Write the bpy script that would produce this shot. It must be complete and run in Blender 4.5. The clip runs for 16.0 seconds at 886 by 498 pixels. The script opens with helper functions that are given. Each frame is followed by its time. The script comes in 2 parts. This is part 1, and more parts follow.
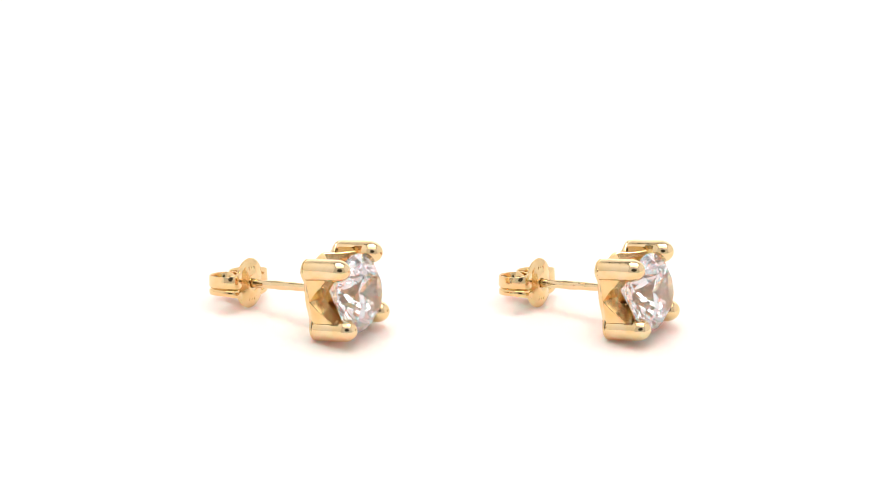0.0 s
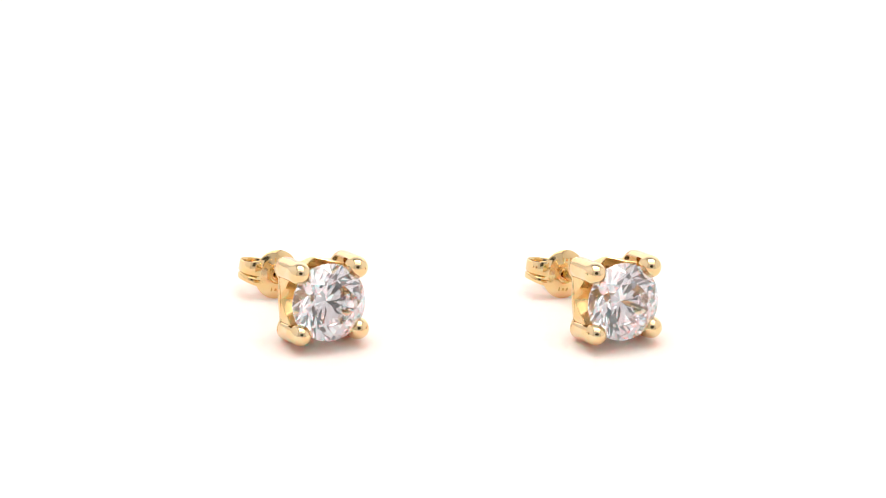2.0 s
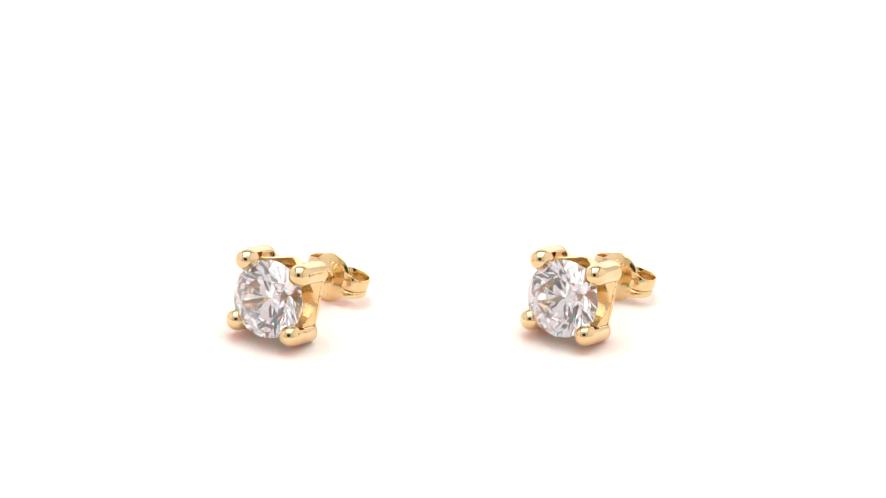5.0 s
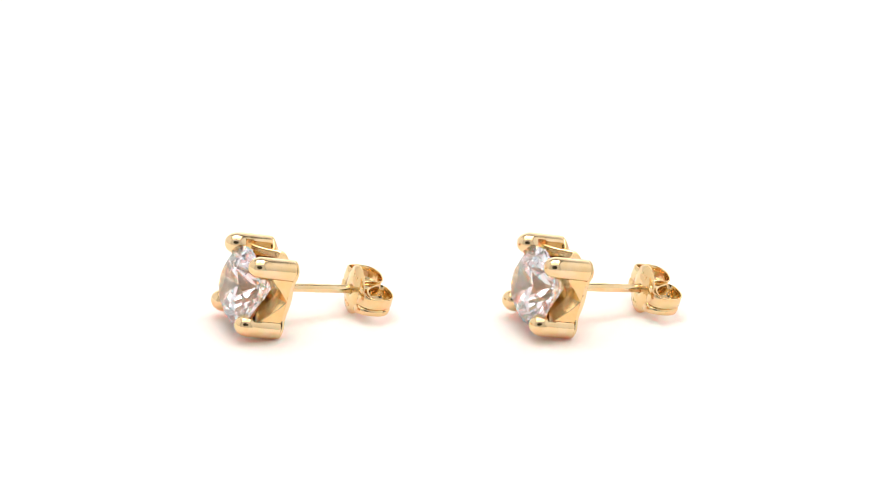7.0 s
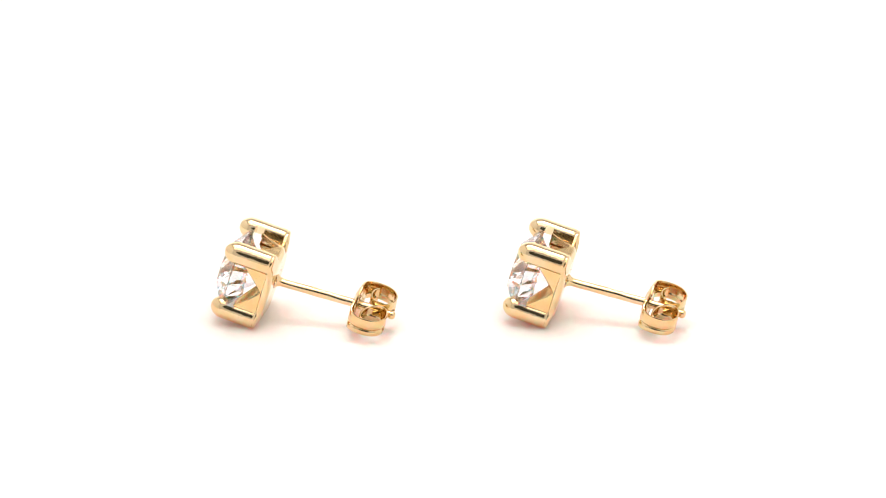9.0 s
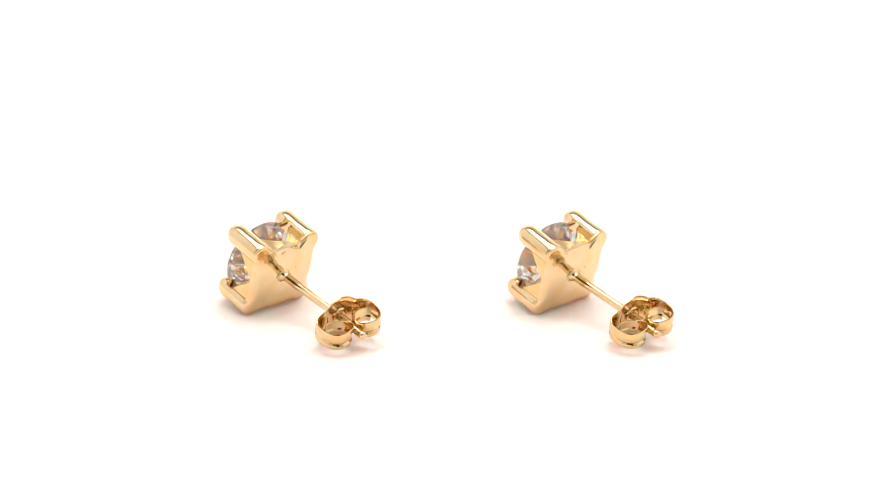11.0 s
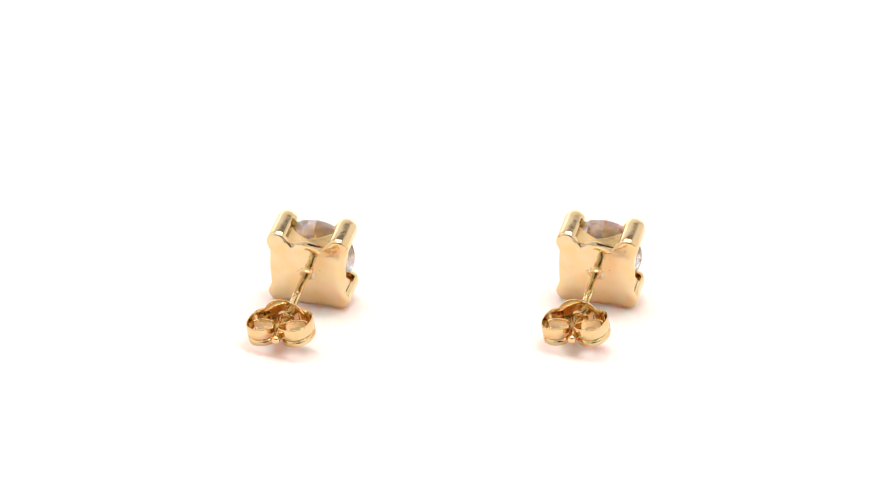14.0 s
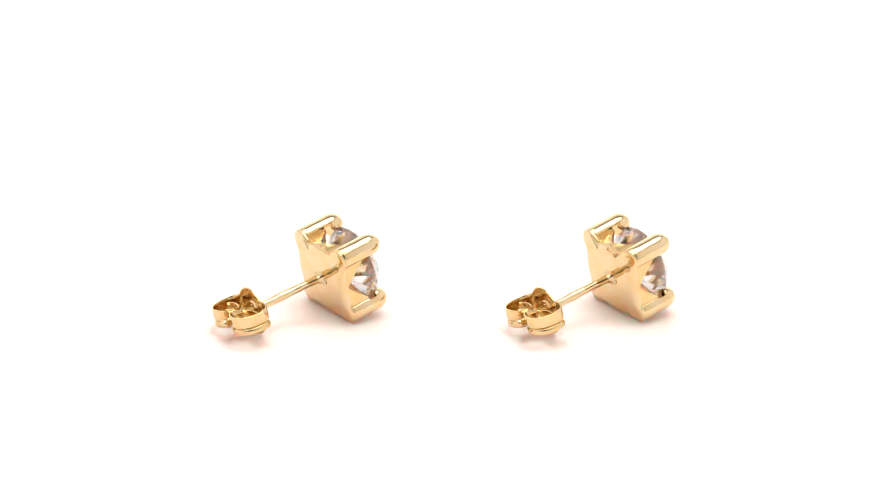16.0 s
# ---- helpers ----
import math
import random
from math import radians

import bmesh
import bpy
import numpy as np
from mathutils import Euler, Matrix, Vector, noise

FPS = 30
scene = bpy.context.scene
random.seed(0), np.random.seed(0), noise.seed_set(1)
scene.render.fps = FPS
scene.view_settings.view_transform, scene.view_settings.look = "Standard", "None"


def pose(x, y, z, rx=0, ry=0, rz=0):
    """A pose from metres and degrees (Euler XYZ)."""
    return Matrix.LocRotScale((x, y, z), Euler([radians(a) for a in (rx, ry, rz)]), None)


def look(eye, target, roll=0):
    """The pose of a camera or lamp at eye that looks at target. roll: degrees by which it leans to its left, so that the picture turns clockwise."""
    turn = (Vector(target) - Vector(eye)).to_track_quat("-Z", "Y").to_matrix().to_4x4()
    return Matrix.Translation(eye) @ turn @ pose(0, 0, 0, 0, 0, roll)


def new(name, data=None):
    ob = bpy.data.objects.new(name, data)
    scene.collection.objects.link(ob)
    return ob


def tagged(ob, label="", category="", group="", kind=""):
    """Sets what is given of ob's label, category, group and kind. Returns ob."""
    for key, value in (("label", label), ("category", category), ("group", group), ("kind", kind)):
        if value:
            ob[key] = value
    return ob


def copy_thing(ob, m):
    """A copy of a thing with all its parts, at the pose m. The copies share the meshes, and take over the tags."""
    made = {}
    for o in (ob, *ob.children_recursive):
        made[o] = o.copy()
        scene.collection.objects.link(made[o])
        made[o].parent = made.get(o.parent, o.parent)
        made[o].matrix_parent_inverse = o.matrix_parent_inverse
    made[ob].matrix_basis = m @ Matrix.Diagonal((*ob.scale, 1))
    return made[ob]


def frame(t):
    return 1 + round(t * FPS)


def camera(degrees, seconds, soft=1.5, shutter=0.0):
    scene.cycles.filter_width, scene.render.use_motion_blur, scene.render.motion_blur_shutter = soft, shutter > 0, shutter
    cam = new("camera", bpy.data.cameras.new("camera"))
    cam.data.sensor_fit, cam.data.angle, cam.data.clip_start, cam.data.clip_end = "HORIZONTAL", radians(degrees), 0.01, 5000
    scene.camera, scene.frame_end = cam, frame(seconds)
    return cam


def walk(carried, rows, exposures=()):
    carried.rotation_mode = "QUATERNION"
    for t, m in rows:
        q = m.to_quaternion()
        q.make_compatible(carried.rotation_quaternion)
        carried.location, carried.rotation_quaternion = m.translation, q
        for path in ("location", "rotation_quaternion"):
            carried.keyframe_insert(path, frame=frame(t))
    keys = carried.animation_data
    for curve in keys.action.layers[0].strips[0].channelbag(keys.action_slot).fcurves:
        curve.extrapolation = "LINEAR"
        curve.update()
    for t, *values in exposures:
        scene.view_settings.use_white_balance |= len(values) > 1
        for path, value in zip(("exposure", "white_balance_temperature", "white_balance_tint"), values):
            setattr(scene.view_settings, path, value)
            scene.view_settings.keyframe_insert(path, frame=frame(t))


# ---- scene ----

S = 1 / 22000          # one model unit in metres: 22 units to the millimetre
ELEV = 23.65           # how far the camera looks down, degrees
FAR = 10000            # camera to the stage, model units
TILT, ROLL, SIDE = 11.2, 0.9, 2.8
LEAN = 3.36            # roll of the camera, degrees
HIGH = 61.7            # height of the post's axis over the table where it crosses the pivot
PIVOT_A = (-247.0 * S, 0.0)
PIVOT_B = (268.2 * S, 76.1 * S)

# ---- camera ----
cam = camera(2 * math.degrees(math.atan(784 / FAR)), 16.0, soft=0.9)
_e = radians(ELEV)
EYE = Vector((0, (83.3 * math.sin(_e) - FAR * math.cos(_e)) * S, (HIGH + 83.3 * math.cos(_e) + FAR * math.sin(_e)) * S))
AIM = EYE + Vector((0, math.cos(_e), -math.sin(_e)))
walk(cam, [(0.0, look(EYE, AIM, LEAN)), (16.0, look(EYE, AIM, LEAN))], exposures=[(0.0, -0.38), (16.0, -0.38)])

scene.cycles.max_bounces, scene.cycles.glossy_bounces, scene.cycles.transmission_bounces = 32, 24, 24

# ---- light: a photographer's white light tent with lamps in its roof, and an added fill at the back ----
world = bpy.data.worlds.new("studio_dark")
world.use_nodes = True
world.node_tree.nodes["Background"].inputs["Color"].default_value = (0.9, 0.95, 1.0, 1)
world.node_tree.nodes["Background"].inputs["Strength"].default_value = 0.08
scene.world = world


def panel(name, place, target, wide, high, watts, colour):
    data = bpy.data.lights.new(name, "AREA")
    data.shape, data.size, data.size_y, data.energy, data.color = "RECTANGLE", wide, high, watts, colour
    ob = new(name, data)
    ob.matrix_world = look(place, target)
    return ob


WARM = (1.0, 0.95, 0.93)
panel("roof_panel", (0, -0.04, 0.56), (0, -0.04, 0), 0.66, 0.56, 2.6, WARM)
# Added fill with no known source; brightens the stone when it faces away.
panel("back_fill", (0, 0.40, 0.13), (0, 0, 0.08), 0.6, 0.2, 0.3, WARM)
panel("roof_strip", (0, 0.02, 0.53), (0, 0.02, 0), 0.42, 0.026, 1.0, WARM)
panel("roof_strip", (0, 0.15, 0.53), (0, 0.15, 0), 0.42, 0.026, 1.0, WARM)


# ---- materials ----
def material(name, base, rough=0.5, metal=0.0):
    m = bpy.data.materials.new(name)
    m.use_nodes = True
    b = m.node_tree.nodes["Principled BSDF"]
    b.inputs["Base Color"].default_value = (*base, 1)
    b.inputs["Roughness"].default_value = rough
    b.inputs["Metallic"].default_value = metal
    return m, m.node_tree.nodes, m.node_tree.links, b


def gold(name, rough, bump, scale, base=(0.77, 0.620, 0.372)):
    m, n, l, b = material(name, base, rough, 1.0)
    co = n.new("ShaderNodeTexCoord")
    fine = n.new("ShaderNodeTexNoise")
    fine.inputs["Scale"].default_value, fine.inputs["Detail"].default_value = scale, 4
    wide = n.new("ShaderNodeTexNoise")
    wide.inputs["Scale"].default_value, wide.inputs["Detail"].default_value = 750, 2
    for t in (fine, wide):
        l.new(co.outputs["Object"], t.inputs["Vector"])
    ramp = n.new("ShaderNodeMapRange")
    ramp.inputs["To Min"].default_value, ramp.inputs["To Max"].default_value = rough * 0.6, rough * 1.5
    l.new(fine.outputs["Fac"], ramp.inputs["Value"])
    l.new(ramp.outputs["Result"], b.inputs["Roughness"])
    tone = n.new("ShaderNodeValToRGB")
    tone.color_ramp.elements[0].position, tone.color_ramp.elements[1].position = 0.35, 0.65
    tone.color_ramp.elements[0].color = (base[0], base[1] * 0.94, base[2] * 0.82, 1)
    tone.color_ramp.elements[1].color = (base[0] * 1.02, base[1] * 1.03, base[2] * 1.08, 1)
    l.new(wide.outputs["Fac"], tone.inputs["Fac"])
    l.new(tone.outputs["Color"], b.inputs["Base Color"])
    mix = n.new("ShaderNodeMath")
    mix.operation = "MULTIPLY_ADD"
    mix.inputs[1].default_value = 4.0
    l.new(wide.outputs["Fac"], mix.inputs[0])
    l.new(fine.outputs["Fac"], mix.inputs[2])
    bp = n.new("ShaderNodeBump")
    bp.inputs["Strength"].default_value, bp.inputs["Distance"].default_value = bump, 0.000022
    l.new(mix.outputs[0], bp.inputs["Height"])
    l.new(bp.outputs["Normal"], b.inputs["Normal"])
    return m


GOLD = gold("polished_gold", 0.10, 0.45, 2600)
GOLD_SATIN = gold("cast_gold", 0.10, 0.5, 1500)
# Rougher, and more orange: bounced light in the notches is put into its colour.
GOLD_RAW_BOUNCE = gold("unpolished_bounce_gold", 0.22, 0.5, 1800, (0.77, 0.575, 0.29))
SOLDER = gold("solder", 0.24, 0.9, 6000, (0.68, 0.58, 0.42))
GOLD_PRESSED = gold("pressed_gold", 0.12, 0.35, 3500, (0.75, 0.585, 0.325))

GRIME = gold("grime", 0.6, 0.9, 9000, (0.22, 0.14, 0.07))
GRIME.node_tree.nodes["Principled BSDF"].inputs["Metallic"].default_value = 0.0


def crystal():
    m = bpy.data.materials.new("clear_zirconia")
    m.use_nodes = True
    n, l = m.node_tree.nodes, m.node_tree.links
    n.remove(n["Principled BSDF"])
    out = n["Material Output"]
    g = n.new("ShaderNodeBsdfGlass")
    g.inputs["Color"].default_value = (0.98, 0.985, 1.0, 1)
    g.inputs["Roughness"].default_value = 0.0
    g.inputs["IOR"].default_value = 2.1
    # Slight pale diffuse share: lifts the dark facets in place of more light.
    pale_lift = n.new("ShaderNodeBsdfDiffuse")
    pale_lift.inputs["Color"].default_value = (0.95, 0.86, 0.83, 1)
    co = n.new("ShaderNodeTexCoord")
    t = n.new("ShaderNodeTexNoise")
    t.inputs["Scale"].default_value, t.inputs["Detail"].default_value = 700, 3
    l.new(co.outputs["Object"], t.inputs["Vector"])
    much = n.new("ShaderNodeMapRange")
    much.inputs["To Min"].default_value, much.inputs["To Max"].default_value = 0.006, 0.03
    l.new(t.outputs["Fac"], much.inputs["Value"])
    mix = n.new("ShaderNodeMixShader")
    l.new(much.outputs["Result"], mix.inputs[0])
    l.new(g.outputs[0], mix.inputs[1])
    l.new(pale_lift.outputs[0], mix.inputs[2])
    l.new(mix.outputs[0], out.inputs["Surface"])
    return m


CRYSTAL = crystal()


def white(name, base, rough):
    m, n, l, b = material(name, base, rough)
    co = n.new("ShaderNodeTexCoord")
    t = n.new("ShaderNodeTexNoise")
    t.inputs["Scale"].default_value, t.inputs["Detail"].default_value = 900, 6
    l.new(co.outputs["Object"], t.inputs["Vector"])
    bp = n.new("ShaderNodeBump")
    bp.inputs["Strength"].default_value, bp.inputs["Distance"].default_value = 0.1, 0.0002
    l.new(t.outputs["Fac"], bp.inputs["Height"])
    l.new(bp.outputs["Normal"], b.inputs["Normal"])
    return m


PAPER = white("white_paper", (0.90, 0.81, 0.78), 0.6)
_b = PAPER.node_tree.nodes["Principled BSDF"]
_b.inputs["Subsurface Weight"].default_value = 1.0
_b.inputs["Subsurface Radius"].default_value = (1.0, 0.42, 0.38)
_b.inputs["Subsurface Scale"].default_value = 0.0026
CLOTH = white("white_tent_cloth", (0.84, 0.84, 0.84), 0.8)
FLAP = white("grey_tent_cloth", (0.32, 0.32, 0.32), 0.8)
FRONT_CLOTH = white("front_tent_cloth", (0.58, 0.58, 0.58), 0.8)


# ---- building ----
def part(name, bm, mat, parent=None, label="", smooth=30):
    me = bpy.data.meshes.new(name)
    bmesh.ops.recalc_face_normals(bm, faces=bm.faces)
    if smooth:
        for f in bm.faces:
            f.smooth = True
        for e in bm.edges:
            if len(e.link_faces) == 2 and e.calc_face_angle(0) > radians(smooth):
                e.smooth = False
    bm.to_mesh(me)
    bm.free()
    me.materials.append(mat)
    ob = new(name, me)
    ob.parent = parent
    if label:
        ob["label"] = label
    return ob


def rings(bm, loops, cap0=True, cap1=True, closed=True):
    """Joins equal loops of points into a skin."""
    made = [[bm.verts.new(p) for p in loop] for loop in loops]
    n = len(made[0])
    for a, b in zip(made, made[1:]):
        for i in range(n if closed else n - 1):
            j = (i + 1) % n
            bm.faces.new((a[i], a[j], b[j], b[i]))
    if cap0:
        bm.faces.new(made[0])
    if cap1:
        bm.faces.new(made[-1][::-1])
    return made


def slab(x0, y0, z0, x1, y1, z1):
    bm = bmesh.new()
    bmesh.ops.create_cube(bm, size=1)
    for v in bm.verts:
        v.co = Vector(((x0 + x1) / 2 + v.co.x * (x1 - x0), (y0 + y1) / 2 + v.co.y * (y1 - y0), (z0 + z1) / 2 + v.co.z * (z1 - z0)))
    return bm


# the place
def setting(name, box, mat, label):
    return tagged(part(name, slab(*box), mat, None, "", 0), label, name.split("_")[0], kind="structure")


setting("floor", (-1.2, -1.4, -0.01, 1.2, 1.2, 0.0), PAPER, "seamless white paper sheet under the earrings")
TF, TB = -0.36, 0.42
setting("wall_west", (-0.40, TF, 0.002, -0.39, TB, 0.58), CLOTH, "white cloth side of a light tent")
setting("wall_east", (0.39, TF, 0.002, 0.40, TB, 0.58), CLOTH, "white cloth side of a light tent")
setting("wall_north", (-0.40, TB + 0.002, 0.002, 0.40, TB + 0.012, 0.58), CLOTH, "white cloth back of a light tent")
# Unseen roof, grey so the gold reflects dark lines round the panel.
setting("ceiling", (-0.40, TF, 0.582, 0.40, TB + 0.012, 0.592), FLAP, "unseen grey cloth roof of a light tent")


def tent_front():
    """Unseen front cloth, added; its round lens opening reflects dark in gold and stone."""
    wide, high, hz, n = 0.155, 0.155, 0.235, 64
    bm = bmesh.new()
    loops = []
    for y, hole in ((TF - 0.002, False), (TF - 0.002, True), (TF - 0.012, True), (TF - 0.012, False)):
        loop = []
        for i in range(n):
            c, s = math.cos(2 * math.pi * (i + 0.5) / n), math.sin(2 * math.pi * (i + 0.5) / n)
            k = 1 / math.hypot(c / wide, s / high) if hole else min(0.40 / abs(c), (0.357 if s > 0 else 0.233) / abs(s))
            loop.append((k * c, y, hz + k * s))
        loops.append(loop)
    rings(bm, loops + [loops[0]], False, False)
    bmesh.ops.remove_doubles(bm, verts=bm.verts, dist=0.00001)
    return bm


tagged(part("wall_south", tent_front(), FRONT_CLOTH, None, "", 0), "unseen grey cloth front, added to shape reflections, with round opening", "wall", kind="structure")


# ---- earrings: model units, x across, y towards the back of the post, z up ----
BAKE = Matrix.Translation((0, 0, HIGH * S)) @ pose(0, 0, 0, -TILT) @ pose(0, 0, 0, 0, ROLL) @ Matrix.Translation((SIDE * S, 0, 0)) @ Matrix.Scale(S, 4)
A = 54.5        # prong axis from the middle, across
AW = 55.0       # and upwards
R = 20.1        # prong radius
FRONT = 118.5   # ball of the prong, ahead of the pivot
BACK = 45.2     # back of the plate
DROP = 5.0      # how far its corners fall away


def baked(bm, own=Matrix()):
    bmesh.ops.transform(bm, matrix=BAKE @ own, verts=bm.verts)
    return bm


def lathe(profile, cx, cz, n=28):
    """Turned round the y axis: profile of (radius, y)."""
    bm = bmesh.new()
    loops = [[(cx + r * math.cos(2 * math.pi * i / n), y, cz + r * math.sin(2 * math.pi * i / n)) for i in range(n)] for r, y in profile]
    rings(bm, loops)
    return bm


HEAD = Matrix.Translation((0, -55, -1.2)) @ pose(0, 0, 0, -2.1, 0, 0.15) @ Matrix.Translation((0, 55, 0))


def prong(sx, sz):
    """Rounded bar with a ball at its front and a softened foot, notched inside where the stone sits."""
    tip = FRONT + (4.0 if sz > 0 else 0.0)
    prof = [(6, -(BACK + 9.4)), (13, -(BACK + 9.8)), (16.5, -(BACK + 10.4)), (18.7, -(BACK + 11.5)), (R - 0.3, -(BACK + 13.5)), (R, -(BACK + 17)), (R, -80), (R, -95.5), (R, -96), (R, -105), (R, -112), (R, -112.6)]
    for k in range(1, 13):
        a = radians(90 * k / 12.4)
        prof.append((R * math.cos(a), -(tip - 5 + (R + 5) * math.sin(a))))
    bm = lathe(prof, sx * A, sz * AW, 44)
    for v in bm.verts:
        if -95.8 < v.co.y < -(BACK + 13):
            v.co.x = sx * max(sx * v.co.x, A - 14.5)
            v.co.z = sz * max(sz * v.co.z, AW - 14.5)
        inward = Vector((v.co.x, 0, v.co.z)).dot(Vector((sx, 0, sz)).normalized())
        if -112.3 < v.co.y < -95.7 and inward < 79:
            v.co += Vector((sx, 0, sz)).normalized() * (79 - inward)
    return bm


def plate_outline(grow, n=128):
    """Rounded square with a lobe at each prong and slightly hollow sides."""
    pts = []
    for i in range(n):
        a = 2 * math.pi * i / n
        c, s = math.cos(a), math.sin(a)
        m = max(abs(c), abs(s))
        off = min(abs(c), abs(s)) / m
        if s > abs(c):
            base = 61.5 + 7 * math.exp(-(off / 0.28) ** 2)
        elif s < -abs(c):
            base = 67.0 + 5 * math.exp(-(off / 0.62) ** 4)
        else:
            base = 68.0 + 2.6 * math.exp(-(off / 0.45) ** 2)
        base /= m
        d = (abs(c) + abs(s)) * A
        disc = (R + 0.5) ** 2 - (2 * A * A - d * d)
        lobe = d + math.sqrt(disc) if disc > 0 else 0
        r = max(base, lobe) + grow
        pts.append((r * c, r * s))
    return pts


def base_plate():
    bm = bmesh.new()
    loops = []
    rim = plate_outline(-14)
    for part_way in (0.03, 0.2, 0.36, 0.5, 0.6, 0.69, 0.77, 0.84, 0.9, 0.95, 1.0):
        loop = []
        for x, z in rim:
            x, z = x * part_way, z * part_way
            # the cast back falls away a little towards its corners
            square = (2 * x * z / (x * x + z * z)) ** 2
            loop.append((x, -BACK - DROP * square * max(0.0, (math.hypot(x, z) - 34) / 50) ** 2, z))
        loops.append(loop)
    for grow, y in ((-9.5, -1.4), (-5.5, -3.2), (-2.5, -6), (-0.8, -9), (-0.8, -11), (-3, -13), (-16, -13), (-22, -5)):
        loops.append([(x, y - BACK - (DROP * (2 * x * z / (x * x + z * z)) ** 2 * max(0.0, 1 + y / 8)), z) for x, z in plate_outline(grow)])
    rings(bm, loops)
    return bm


def gallery(turn):
    """Side wall between two prongs with a V cut down to the plate."""
    lo, hi = -(BACK + 7), -98
    outer, inner = [], []
    steps = 16
    for k in range(steps + 1):
        v = -40 + 80 * k / steps
        deep = abs(v) / 40
        crest = 61.5 + 6.5 * math.exp(-(v / 19) ** 2) if turn == 0 else 67
        outer.append((v, min(lo - 4, -(59 + (98 - 59) * deep ** 1.15)), crest))
        if turn == 0:
            inner.append((v * 0.96, min(lo - 4, -(60 + 38 * deep ** 1.1)), 53))
        else:
            inner.append((v * 0.92, -(73 + 25 * deep), 42))
    bm = bmesh.new()
    foot_out = [(v, lo, z) for v, y, z in outer]
    foot_in = [(v, lo, z) for v, y, z in inner]
    edge = [(v, y + 1.2, z) for v, y, z in outer]
    lip = [(v, y - 0.8, z - 1.4) for v, y, z in outer]
    rings(bm, [foot_out, edge, lip, inner, foot_in, foot_out], False, False, closed=False)
    bmesh.ops.remove_doubles(bm, verts=bm.verts, dist=0.01)
    bmesh.ops.rotate(bm, cent=(0, 0, 0), matrix=Matrix.Rotation(radians(turn), 3, "Y"), verts=bm.verts)
    return bm


def stone():
    """Round brilliant: table, stars, kites, girdle and pavilion facets."""
    rr, gy, crown, deep, rt, band = 69.3, 118.6, 23.0, 59.6, 0.57 * 69.3, 1.9
    pts = []
    for k in range(8):
        a = radians(45 * k + 22.5)
        pts.append((rt, a, gy + band + crown))
        b = a + radians(22.5)
        rs = 0.79 * rr
        pts.append((rs, b, gy + band + crown * (rr - rs * math.cos(radians(22.5))) / (rr - rt)))
        rl = 0.2 * rr
        pts.append((rl, b, gy - band - deep * (rr - rl * math.cos(radians(22.5))) / rr))
    for k in range(16):
        a = radians(22.5 * k)
        pts += [(rr, a, gy + band), (rr, a, gy - band)]
    # between them the rim dips and rises so that it stays in the plane of its facet
    sag = rr * (1 - math.cos(radians(11.25)))
    for k in range(16):
        a = radians(22.5 * k + 11.25)
        pts += [(rr, a, gy + band - sag * 0.86), (rr, a, gy - band + sag * 0.92)]
    pts.append((0.0, 0, gy - band - deep))
    bm = bmesh.new()
    for r, a, u in pts:
        bm.verts.new((r * math.cos(a), -u, r * math.sin(a) - 2.6))
    bmesh.ops.convex_hull(bm, input=bm.verts[:])
    bmesh.ops.dissolve_limit(bm, angle_limit=radians(0.6), verts=bm.verts[:], edges=bm.edges[:])
    return bm


def post():
    prof = [(13, -BACK), (11, -BACK + 2.5), (9, -BACK + 5.5), (7.6, -BACK + 10)]
    prof += [(7.4, y) for y in range(-30, 152, 9)]
    prof += [(7.6, 158), (7.0, 161), (7.0, 164), (8.0, 167), (7.5, 171), (5.5, 173.6), (2, 174.7)]
    bm = lathe(prof, 0, 0, 24)
    for v in bm.verts:
        v.co.x += -5.5 * min(1, (v.co.y + BACK) / 150)
        v.co.z += 2.6 * min(1, (v.co.y + BACK) / 150)
        if v.co.y < 150:
            wave = noise.noise(Vector((v.co.x * 0.09, v.co.y * 0.05, v.co.z * 0.09)))
            v.co.x *= 1 + 0.2 * wave
            v.co.z *= 1 + 0.2 * wave
    return bm


def solder():
    """Uneven blob where the post is joined to the plate."""
    bm = bmesh.new()
    bmesh.ops.create_uvsphere(bm, u_segments=28, v_segments=14, radius=1)
    for v in bm.verts:
        k = 1 + 0.35 * noise.noise(v.co * 1.9) + 0.12 * noise.noise(v.co * 5)
        v.co = Vector((v.co.x * 16 * k, v.co.y * 2.6 * k - BACK, v.co.z * 12 * k))
    return bm


def speck():
    """Grain of dirt on the back of the plate."""
    bm = bmesh.new()
    bmesh.ops.create_icosphere(bm, subdivisions=2, radius=0.9)
    for v in bm.verts:
        k = 1 + 0.4 * noise.noise(v.co * 1.3)
        v.co = Vector((v.co.x * 1.4 * k - 25, v.co.y * 0.7 * k - BACK, v.co.z * k + 12))
    return bm


def hallmark(z):
    """Worn stamp on the front of the clutch: three low bars in a row."""
    bm = bmesh.new()
    y = 102.3 + (abs(z) - 22) * 0.2
    for x, w, h in ((-7.5, 1.5, 5.0), (0.0, 2.4, 4.4), (7.5, 2.0, 5.0)):
        made = bmesh.ops.create_cube(bm, size=1)["verts"]
        for v in made:
            out = v.co.y < 0
            v.co = Vector((x + v.co.x * 2 * w * (0.75 if out else 1), y + (-0.3 if out else 2.0), z + v.co.z * 2 * h * (0.85 if out else 1)))
    bmesh.ops.transform(bm, matrix=CLUTCH, verts=bm.verts)
    return bm


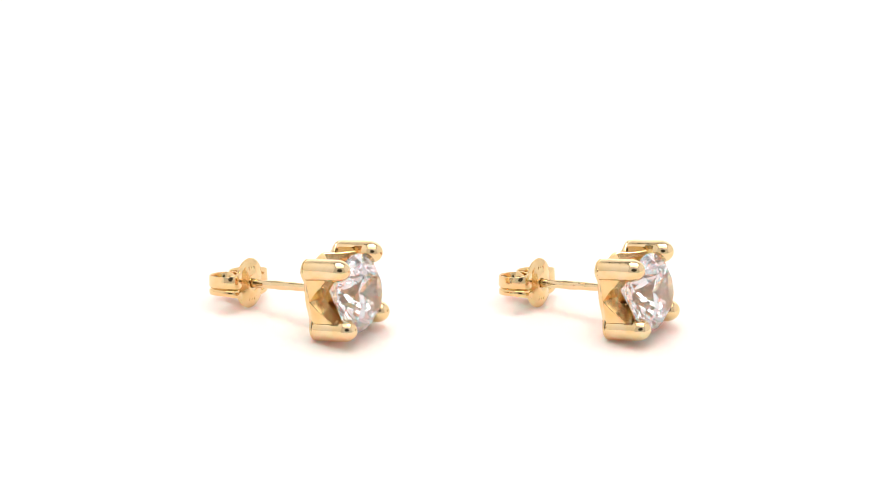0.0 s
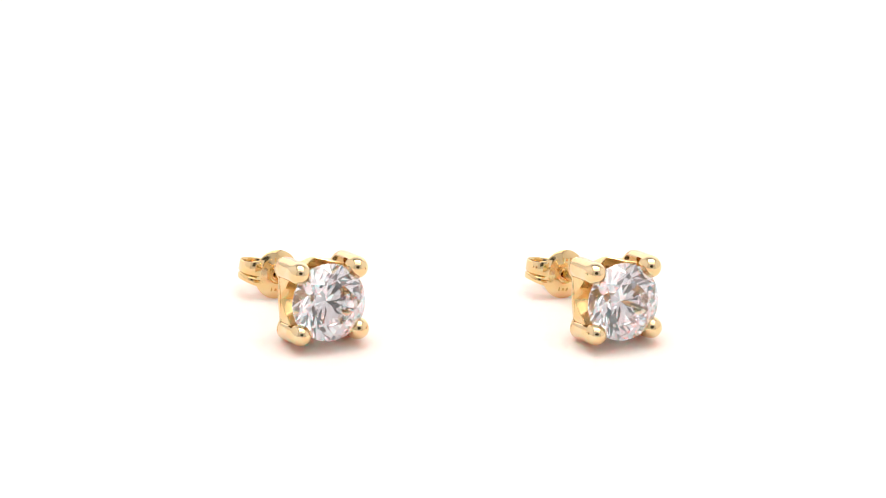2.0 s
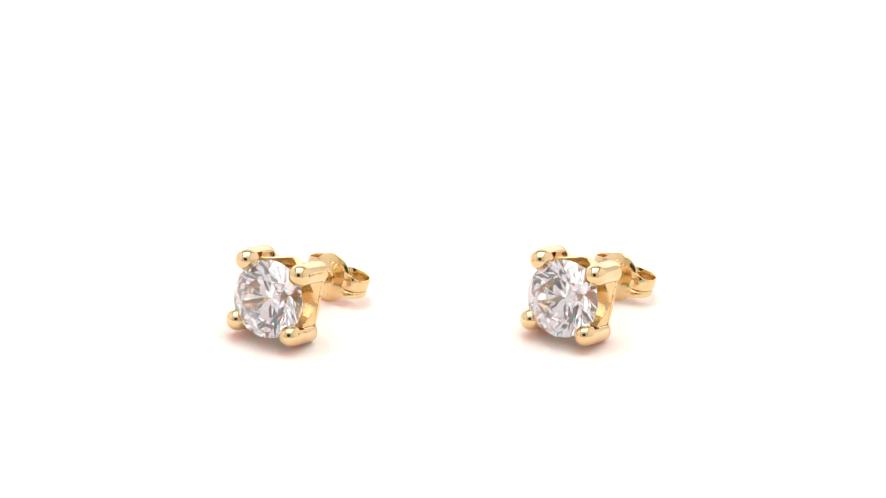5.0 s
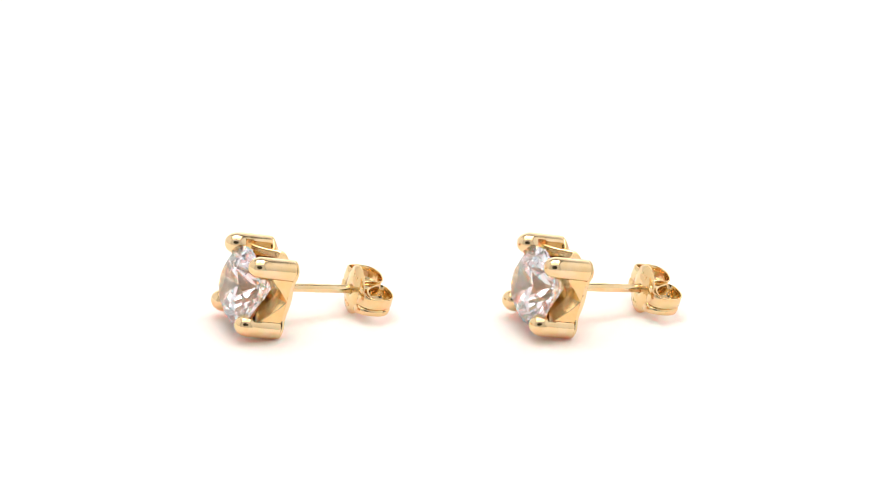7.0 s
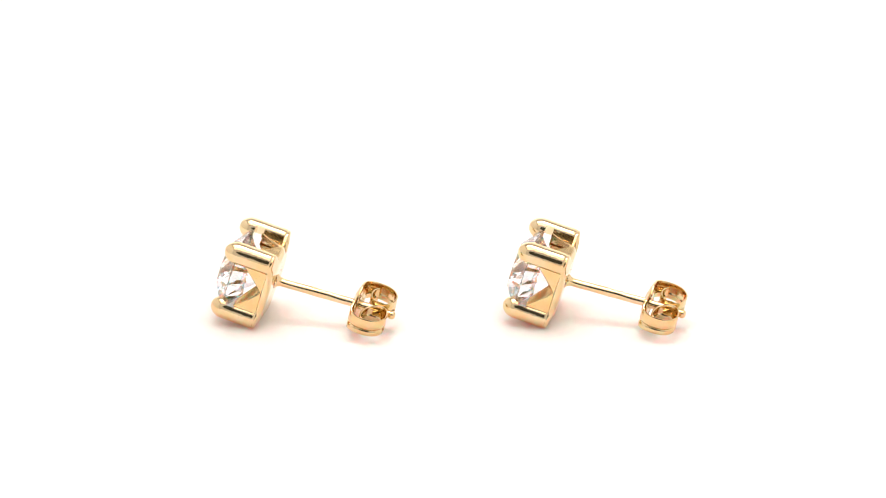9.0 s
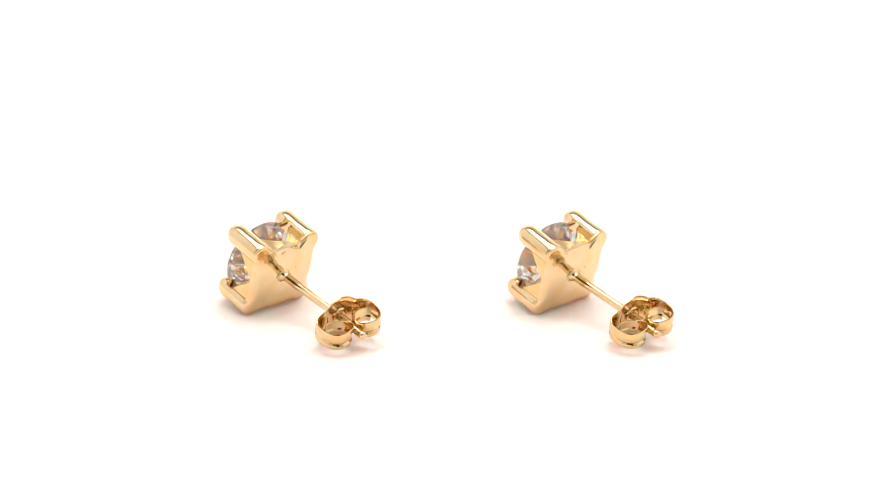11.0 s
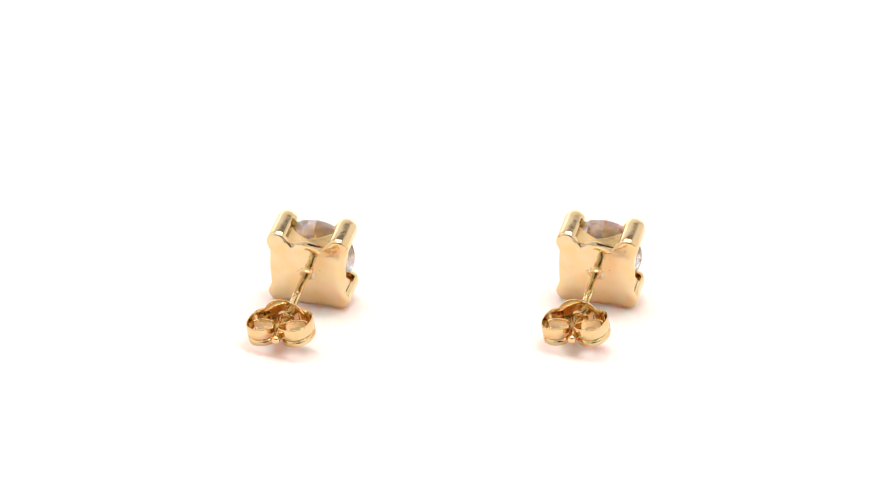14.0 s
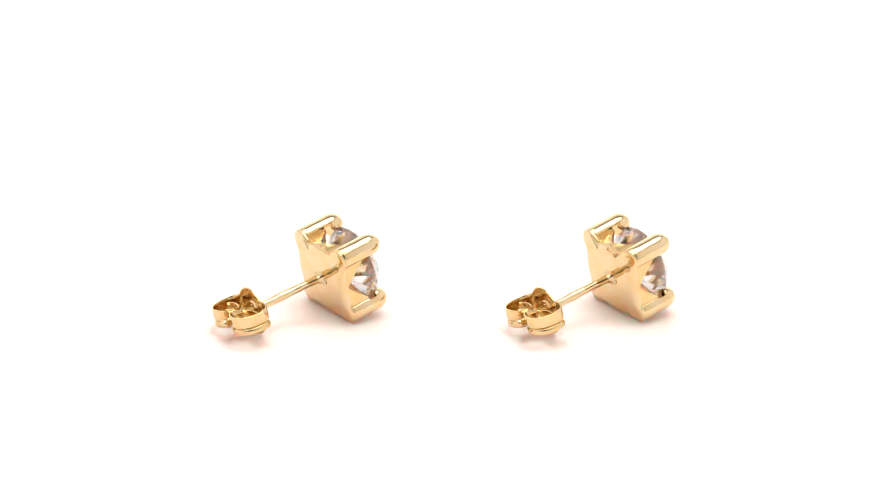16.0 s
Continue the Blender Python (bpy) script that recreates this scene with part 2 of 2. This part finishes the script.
def clutch_disc():
    prof = [(8.4, 106), (8.6, 102.5), (12, 100.5), (17, 100.2), (22, 102.5), (32, 104.5), (40, 107.5), (42, 109.5), (41.8, 111.5), (40, 111.8), (30, 108.8), (17.5, 107.6), (16, 109.6), (14.2, 110.6), (11, 110.2), (8.4, 108.8)]
    bm = bmesh.new()
    n = 56
    loops = [[(r * 0.97 * math.cos(2 * math.pi * i / n), y, r * 1.06 * math.sin(2 * math.pi * i / n)) for i in range(n)] for r, y in prof]
    rings(bm, loops + [loops[0]], False, False)
    bmesh.ops.remove_doubles(bm, verts=bm.verts, dist=0.01)
    for sx in (-1, 1):
        for w in (-2.2, -8.8):
            rib = [[(sx * v, 100.5 + (v / 40) ** 1.6 * 7 + lift, w + k) for k, lift in ((-1.6, 3), (-1.2, 0.6), (0, 0), (1.2, 0.6), (1.6, 3))] for v in (15, 20, 26, 33, 39)]
            rings(bm, rib, closed=True)
    bmesh.ops.transform(bm, matrix=CLUTCH, verts=bm.verts)
    return bm


CLUTCH = Matrix.Translation((-5.5, -3.0 + 107, 2.6)) @ pose(0, 0, 0, 0, 9.3, -3.1) @ Matrix.Translation((0, -107, 0))


def spline(pts, steps):
    out = []
    p = [Vector(q) for q in ([pts[0]] + list(pts) + [pts[-1]])]
    for i in range(1, len(p) - 2):
        for k in range(steps):
            t = k / steps
            out.append(0.5 * ((2 * p[i]) + (p[i + 1] - p[i - 1]) * t + (2 * p[i - 1] - 5 * p[i] + 4 * p[i + 1] - p[i + 2]) * t * t + (3 * p[i] - p[i - 1] - 3 * p[i + 1] + p[i + 2]) * t ** 3))
    out.append(p[-2])
    return out


def scroll(sx):
    """Grooved strip that curls from the disc's edge back to the post."""
    path = spline([(28, 107.5), (43, 105.8), (55, 110), (62.5, 123), (62.5, 143), (55.5, 158), (42, 166.5), (27, 167), (15, 161.5), (9.8, 152), (9.4, 142), (11.5, 133), (19, 127), (33, 123.5), (46, 125), (53, 131)], 6)
    bm = bmesh.new()
    shape = [(-17, 0.6), (-16, 1.6), (-9.5, 2.2), (-7, 0.4), (-5.5, -1.8), (-4, 0.4), (-1.5, 2.2), (8, 1.9), (16, 1.6), (17, 0.6), (17, -0.8), (16, -1.6), (8, -1.6), (-3, -1.6), (-5.5, -4.0), (-8, -1.6), (-16, -1.6), (-17, -0.8)]
    loops = []
    for i, q in enumerate(path):
        d = (path[min(i + 1, len(path) - 1)] - path[max(i - 1, 0)]).normalized()
        nrm = Vector((d.y, -d.x))
        way = i / len(path)
        taper = 1.0 + 0.5 * max(0.0, 1 - way / 0.2) ** 1.2
        inside = 1 - 0.3 * min(1, max(0.0, way - 0.62) / 0.12)
        narrow = 0.925 + 0.04 * min(1, max(0.0, way - 0.35) / 0.2)
        # the two curls lean together over the post
        lean = 0.55 * max(0.0, 1 - abs(way - 0.58) / 0.14)
        loops.append([(sx * ((q.x + nrm.x * o) * narrow * (1 - lean * min(1, max(0.0, w - 4) / 12))), q.y + nrm.y * o, w * taper * (inside if w > 0 else 1)) for w, o in shape])
    rings(bm, loops)
    bmesh.ops.transform(bm, matrix=CLUTCH, verts=bm.verts)
    return bm


def stud_earring():
    thing = new("stud_earring")
    part("base_plate", baked(base_plate(), HEAD), GOLD_SATIN, thing, "", 40)
    for sx in (-1, 1):
        for sz in (-1, 1):
            part("prong", baked(prong(sx, sz), HEAD), GOLD, thing, "", 32)
    for turn in (0, 90, 180, 270):
        part("gallery_wall", baked(gallery(turn), HEAD), GOLD_RAW_BOUNCE, thing, "", 28)
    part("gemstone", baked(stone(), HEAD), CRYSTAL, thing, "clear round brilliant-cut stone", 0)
    part("post", baked(post()), GOLD, thing, "straight round gold post", 40)
    part("solder", baked(solder(), HEAD), SOLDER, thing, "pale silvery solder joint", 40)
    part("speck", baked(speck(), HEAD), GRIME, thing, "tiny brown grain of dirt", 40)
    clutch = part("butterfly_clutch", baked(clutch_disc()), GOLD_PRESSED, thing, "pressed gold butterfly back", 40)
    for sx in (-1, 1):
        part("scroll", baked(scroll(sx)), GOLD_PRESSED, clutch, "", 40)
    for z in (26, -26):
        part("hallmark", baked(hallmark(z)), GOLD_PRESSED, clutch, "worn stamped mark")
    return tagged(thing, "yellow gold stud earring with clear round stone in four prongs", "earring", "pair of earrings")


earring_a = stud_earring()
earring_a.matrix_basis = Matrix.Translation((*PIVOT_A, 0))
earring_b = copy_thing(earring_a, Matrix.Translation((*PIVOT_B, 0)))


# ---- motion of the two earrings: each turns about its own upright axis ----
TURNS = [(0.0, -60.7), (1.5, -34.7), (2.5, -16.4), (3.5, 2.0), (6.5, 55.6), (7.0, 64.4), (8.0, 82.0), (9.0, 100.5),
         (11.5, 146.3), (13.2, 178.2), (14.5, 202.5), (16.0, 231.0)]


def motions():
    for ob, (px, py), lag in ((earring_a, PIVOT_A, 0.0), (earring_b, PIVOT_B, -0.85)):
        rows = []
        for k in range(33):
            t = k * 0.5
            for (t0, a0), (t1, a1) in zip(TURNS, TURNS[1:]):
                if t0 <= t <= t1:
                    turn = a0 + (a1 - a0) * (t - t0) / (t1 - t0)
            rows.append((t, Matrix.Translation((px, py, 0)) @ pose(0, 0, 0, 0, 0, -(turn + lag))))
        walk(ob, rows)


motions()
